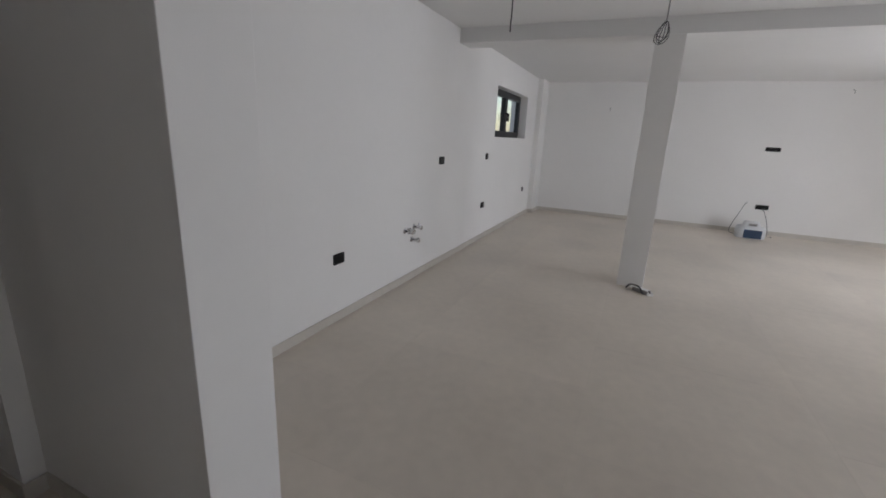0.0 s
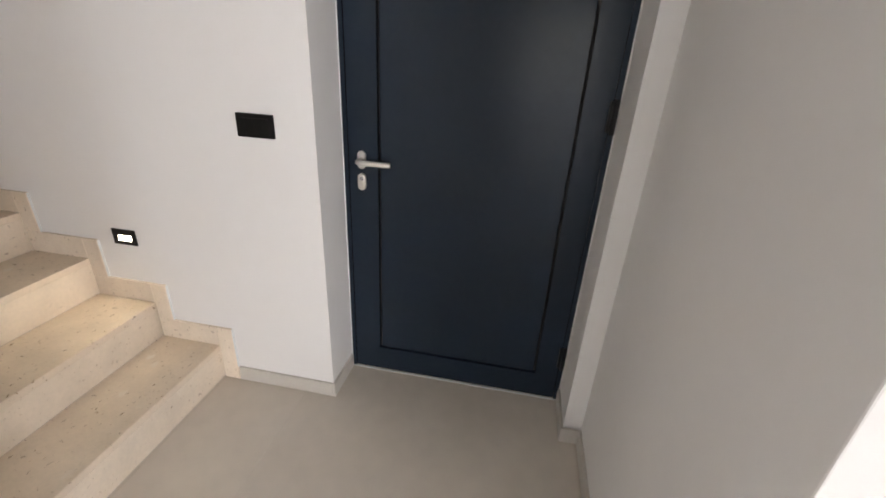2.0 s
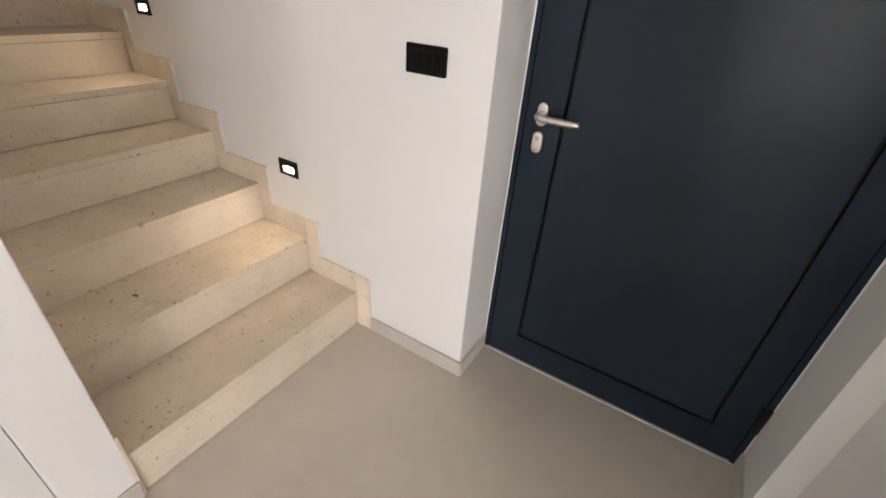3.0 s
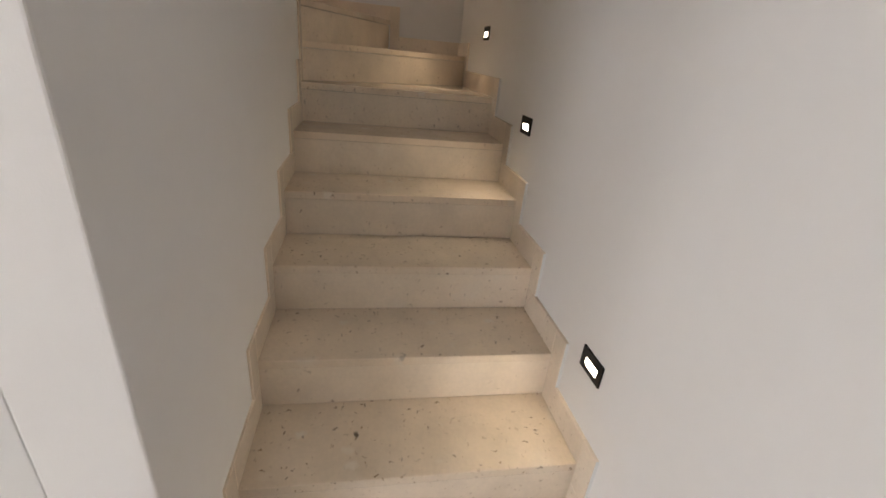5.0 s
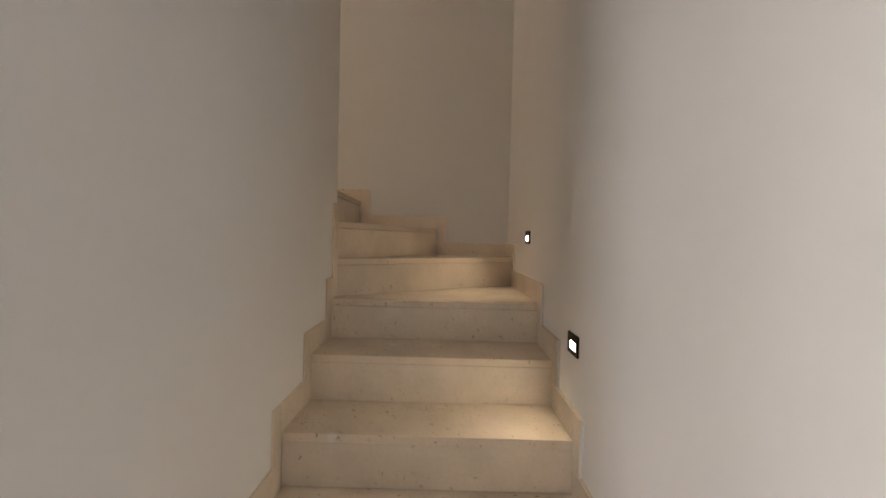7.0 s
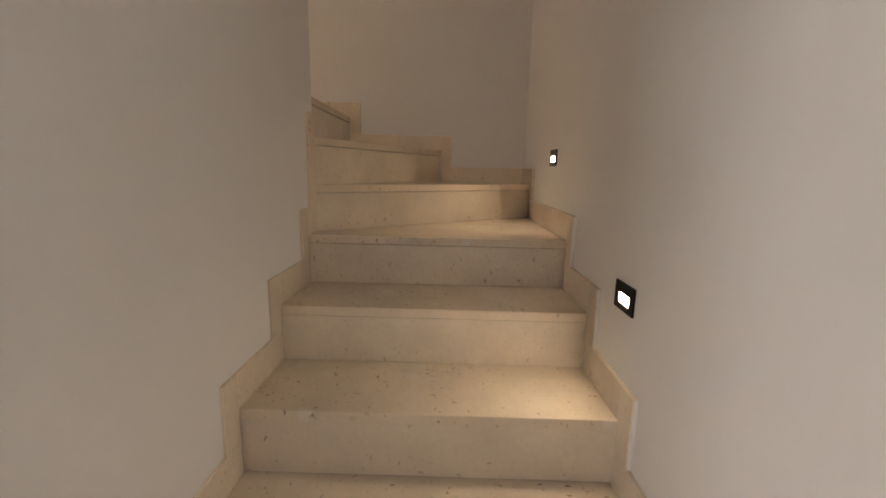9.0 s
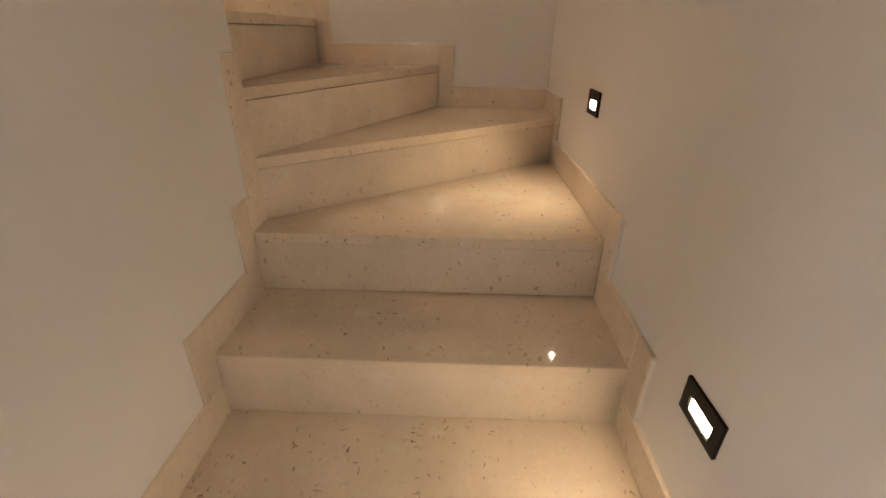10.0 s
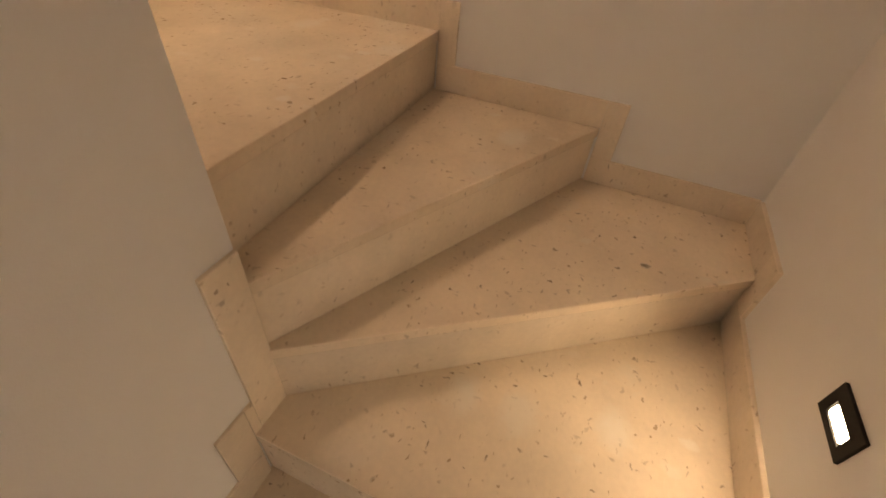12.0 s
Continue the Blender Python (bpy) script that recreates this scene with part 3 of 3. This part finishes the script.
# ---- window in the kitchen wall ----
wx0, wx1, wz0, wz1 = WIN
WY = 0.14
win = thing("window_1", pose(0, 0, 0), "small two-sash anthracite window deep in the white wall", "window", kind="structure")
fw = 0.05
part("window_frame", boxes((wx0, wx0 + fw, WY, WY + 0.07, wz0, wz1), (wx1 - fw, wx1, WY, WY + 0.07, wz0, wz1), (wx0 + fw, wx1 - fw, WY, WY + 0.07, wz0, wz0 + fw),
                           (wx0 + fw, wx1 - fw, WY, WY + 0.07, wz1 - fw, wz1)), FRAMEPAINT, win)
mid = (wx0 + wx1) / 2
for a, b, hx in ((wx0 + fw - 0.02, mid - 0.002, mid - 0.035), (mid + 0.002, wx1 - fw + 0.02, mid + 0.04)):
    s = 0.066
    z0, z1 = wz0 + fw - 0.02, wz1 - fw + 0.02
    sash = part("sash", boxes((a, a + s, WY - 0.015, WY + 0.055, z0, z1), (b - s, b, WY - 0.015, WY + 0.055, z0, z1), (a + s, b - s, WY - 0.015, WY + 0.055, z0, z0 + s), (a + s, b - s, WY - 0.015, WY + 0.055, z1 - s, z1)), FRAMEPAINT, win)
    pane = part("pane", boxes((a + s, b - s, WY + 0.018, WY + 0.024, z0 + s, z1 - s)), GLASS, sash)
    pane.visible_shadow = False
    part("handle", tube(curve_points([(hx, WY - 0.015, wz0 + 0.37), (hx, WY - 0.05, wz0 + 0.37), (hx, WY - 0.055, wz0 + 0.34), (hx, WY - 0.055, wz0 + 0.25)], 5), 0.010, 8), BLACK, sash, smooth=True)

# wide glazed openings on the garden side
for i, (a, b) in enumerate(S):
    w = thing("window_%d" % (i + 2), pose(0, 0, 0), "wide anthracite glazed garden door", "window", kind="structure")
    mm = (a + b) / 2
    part("window_frame", boxes((a, a + 0.07, SOUTH - 0.1, SOUTH - 0.02, 0, 2.25), (b - 0.07, b, SOUTH - 0.1, SOUTH - 0.02, 0, 2.25), (a + 0.07, b - 0.07, SOUTH - 0.1, SOUTH - 0.02, 2.18, 2.25),
                               (a + 0.07, b - 0.07, SOUTH - 0.1, SOUTH - 0.02, 0, 0.07), (mm - 0.04, mm + 0.04, SOUTH - 0.1, SOUTH - 0.02, 0.07, 2.18)), FRAMEPAINT, w)
    for c, d in ((a + 0.07, mm - 0.04), (mm + 0.04, b - 0.07)):
        pane = part("pane", boxes((c, d, SOUTH - 0.063, SOUTH - 0.057, 0.07, 2.18)), GLASS, w)
        pane.visible_shadow = False

# unseen roof window over the upper flight, added to house the stairwell fill light
high = thing("window_4", pose(0, 0, TOP + 0.12), "unseen roof window added over the upper flight for the fill light", "window", kind="structure")
u0, u1, v0, v1 = UPPER
part("window_frame", boxes((u0, u0 + 0.06, v0, v1, -0.03, 0.03), (u1 - 0.06, u1, v0, v1, -0.03, 0.03), (u0 + 0.06, u1 - 0.06, v0, v0 + 0.06, -0.03, 0.03), (u0 + 0.06, u1 - 0.06, v1 - 0.06, v1, -0.03, 0.03)), FRAMEPAINT, high)
pane = part("pane", boxes((u0 + 0.06, u1 - 0.06, v0 + 0.06, v1 - 0.06, -0.003, 0.003)), GLASS, high)
pane.visible_shadow = False

# ---- outside the kitchen window ----
tagged(link("garden_wall", boxes((2, 60, 14, 14.25, -0.32, 2.05)), RENDERED), "plain white rendered garden wall outside", "garden wall")
bm = bmesh.new()
bmesh.ops.create_grid(bm, x_segments=60, y_segments=12, size=1)
for v in bm.verts:
    x, y = v.co.x * 220, 90 + 60 * (v.co.y + 1)
    v.co = (x, y, -1 + (v.co.y + 1) * 16 + 8 * (v.co.y + 1) * noise.noise(Vector((x * 0.03, y * 0.02, 0))))
structure("backdrop", bm, HILL, "hazy wooded hillside in the distance", "hill", True)

# ---- loose things in the living room ----
jug = thing("storage_tub", pose(9.05, -3.83, 0, 0, 0, -92), "cloudy white plastic tub with blue contents by the end wall", "tub")
tub = bmesh.new()
pr = ((0.20, 0.13, 0), (0.212, 0.142, 0.012), (0.216, 0.15, 0.12), (0.208, 0.145, 0.172), (0.185, 0.13, 0.19), (0.125, 0.108, 0.203), (0.115, 0.10, 0.262), (0.10, 0.085, 0.275))
rings = []
for a, b, z in pr:
    rings.append([tub.verts.new((a * math.copysign(abs(math.cos(t)) ** 0.5, math.cos(t)), b * math.copysign(abs(math.sin(t)) ** 0.5, math.sin(t)), z)) for t in [2 * math.pi * k / 28 for k in range(28)]])
for p, q in zip(rings, rings[1:]):
    for k in range(28):
        tub.faces.new((p[k], p[(k + 1) % 28], q[(k + 1) % 28], q[k]))
tub.faces.new(rings[0][::-1])
tub.faces.new(rings[-1])
part("body", tub, CLOUDY, jug, smooth=True)
part("blue_panel", boxes((-0.11, 0.145, -0.158, -0.146, 0.012, 0.15), bevel=0.004), BLUE, jug, "dark blue front panel")
part("label", boxes((-0.055, 0.065, -0.113, -0.098, 0.212, 0.25), bevel=0.003), WIRE, jug, "grey label")


def loose_cable(points, label, radius=0.0045, material=CABLE):
    ob = link("cable", tube(curve_points(points), radius), material, True)
    return tagged(ob, label, "cable")


loose_cable([(EAST - 0.002, -3.79, 0.54), (EAST - 0.05, -3.75, 0.50), (EAST - 0.10, -3.68, 0.34), (EAST - 0.16, -3.60, 0.16), (EAST - 0.20, -3.58, 0.02), (EAST - 0.20, -3.70, 0.006)], "dark cable hanging from the wall to the floor")
loose_cable([(EAST - 0.012, -4.03, 0.46), (EAST - 0.10, -4.05, 0.40), (EAST - 0.16, -4.09, 0.28), (EAST - 0.19, -4.13, 0.10), (EAST - 0.22, -4.13, 0.006), (EAST - 0.26, -4.20, 0.006)], "dark cable hanging from the low socket plate")
for y, z in ((-1.30, 2.085), (-4.83, 2.42)):
    loose_cable([(EAST, y, z), (EAST - 0.03, y, z + 0.002), (EAST - 0.045, y - 0.01, z - 0.03), (EAST - 0.05, y - 0.008, z - 0.06)], "short grey wire end sticking out of the wall", 0.005, WIRE)
loose_cable([(4.25, -0.80, CEILING), (4.252, -0.802, 2.44), (4.246, -0.80, 2.36), (4.25, -0.80, 2.30)], "short dark ceiling wire for a lamp", 0.006)
coil = thing("hanging_cable", pose(4.42, -1.99, CEILING), "grey ceiling cable with its end wound into a loop", "cable")
part("cord", tube(curve_points([(0, 0, 0), (0.002, 0, -0.09), (-0.001, 0.002, -0.19)]), 0.005), WIRE, coil, smooth=True)
for turn, lean, size in ((0, 0.0, 1.0), (50, 0.2, 0.92), (105, 0.1, 0.97), (150, -0.1, 0.85)):
    ring = []
    for i in range(25):
        a = 2 * math.pi * i / 24
        w = 0.040 * size * math.sin(a) * (1.15 + 0.5 * math.cos(a + math.pi))
        d = 0.082 * size * (1 - math.cos(a))
        ring.append((w * math.sin(radians(turn)), w * math.cos(radians(turn)) + d * 0.2 + lean * 0.02 * math.sin(a), -0.19 - d))
    part("loop", tube(ring, 0.003, 6), CABLE, coil, smooth=True)
part("tie", tube([(-0.001, 0.02, -0.302), (0.0, -0.012, -0.312), (0.002, 0.05, -0.295)], 0.003, 6), CABLE, coil)

# bundle of leftovers at the pillar foot
loose_cable([(5.02, -2.02, 0.006), (5.00, -2.05, 0.05), (4.97, -2.09, 0.062), (4.94, -2.14, 0.055), (4.91, -2.17, 0.012), (4.90, -2.18, 0.006)], "dark cable end lying over offcuts at the pillar foot", 0.009)
strip = thing("cable_trunking", pose(4.955, -2.155, 0, 0, 0, 52), "short grey plastic trunking offcut on the tiles by the pillar", "offcut")
part("channel", boxes((-0.10, 0.08, -0.024, 0.024, 0, 0.004), (-0.10, 0.08, -0.024, -0.020, 0.004, 0.038), (-0.10, 0.08, 0.020, 0.024, 0.004, 0.038)), WIRE, strip)
part("lid", boxes((-0.085, 0.09, -0.026, 0.026, 0.039, 0.044), bevel=0.001, segments=1), WHITEPVC, strip, "white snap-on lid", pose(0, 0, 0, 0, 0, 4))
block = thing("plastic_spacer", pose(4.90, -2.235, 0, 0, 0, 20), "small white plastic spacer on the tiles by the pillar", "offcut")
part("body", boxes((-0.035, 0.035, -0.028, 0.028, 0, 0.030), bevel=0.004), WHITEPVC, block)
part("slot", boxes((-0.036, 0.036, -0.006, 0.006, 0.0302, 0.034), bevel=0.001), BLACK, block, "dark slot")

# ---- floor tiles ----
TX, TY, GAP, OX, OY = 1.2, 1.2, 0.0012, -0.13, -0.665
tile_meshes = {}


def tile(x0, x1, y0, y1):
    x0, x1, y0, y1 = x0 + GAP / 2, x1 - GAP / 2, y0 + GAP / 2, y1 - GAP / 2
    key = (round(x1 - x0, 4), round(y1 - y0, 4))
    if key not in tile_meshes:
        w, d = key
        c = 0.0005
        bm = bmesh.new()
        lo = [bm.verts.new(p) for p in ((0, 0, -0.0028), (w, 0, -0.0028), (w, d, -0.0028), (0, d, -0.0028))]
        mi = [bm.verts.new(p) for p in ((0, 0, -c), (w, 0, -c), (w, d, -c), (0, d, -c))]
        hi = [bm.verts.new(p) for p in ((c, c, 0), (w - c, c, 0), (w - c, d - c, 0), (c, d - c, 0))]
        bm.faces.new(hi)
        for a, b in ((lo, mi), (mi, hi)):
            for i in range(4):
                bm.faces.new((a[i], a[(i + 1) % 4], b[(i + 1) % 4], b[i]))
        me = bpy.data.meshes.new("tile")
        bm.to_mesh(me)
        bm.free()
        me.materials.append(TILE)
        tile_meshes[key] = me
    ob = new("tile", tile_meshes[key])
    ob.parent = floor
    ob.location = (x0, y0, 0)


for i in range(-2, 9):
    for j in range(-6, 2):
        o = OX + (0.6 if j % 2 else 0.0)
        x0, x1 = max(o + TX * i, HALL_W), min(o + TX * (i + 1), EAST)
        y0, y1 = max(OY + TY * j, SOUTH), min(OY + TY * (j + 1), DOOR_Y + 0.06)
        if x1 - x0 > 0.01 and y1 - y0 > 0.01:
            tile(x0, x1, y0, y1)
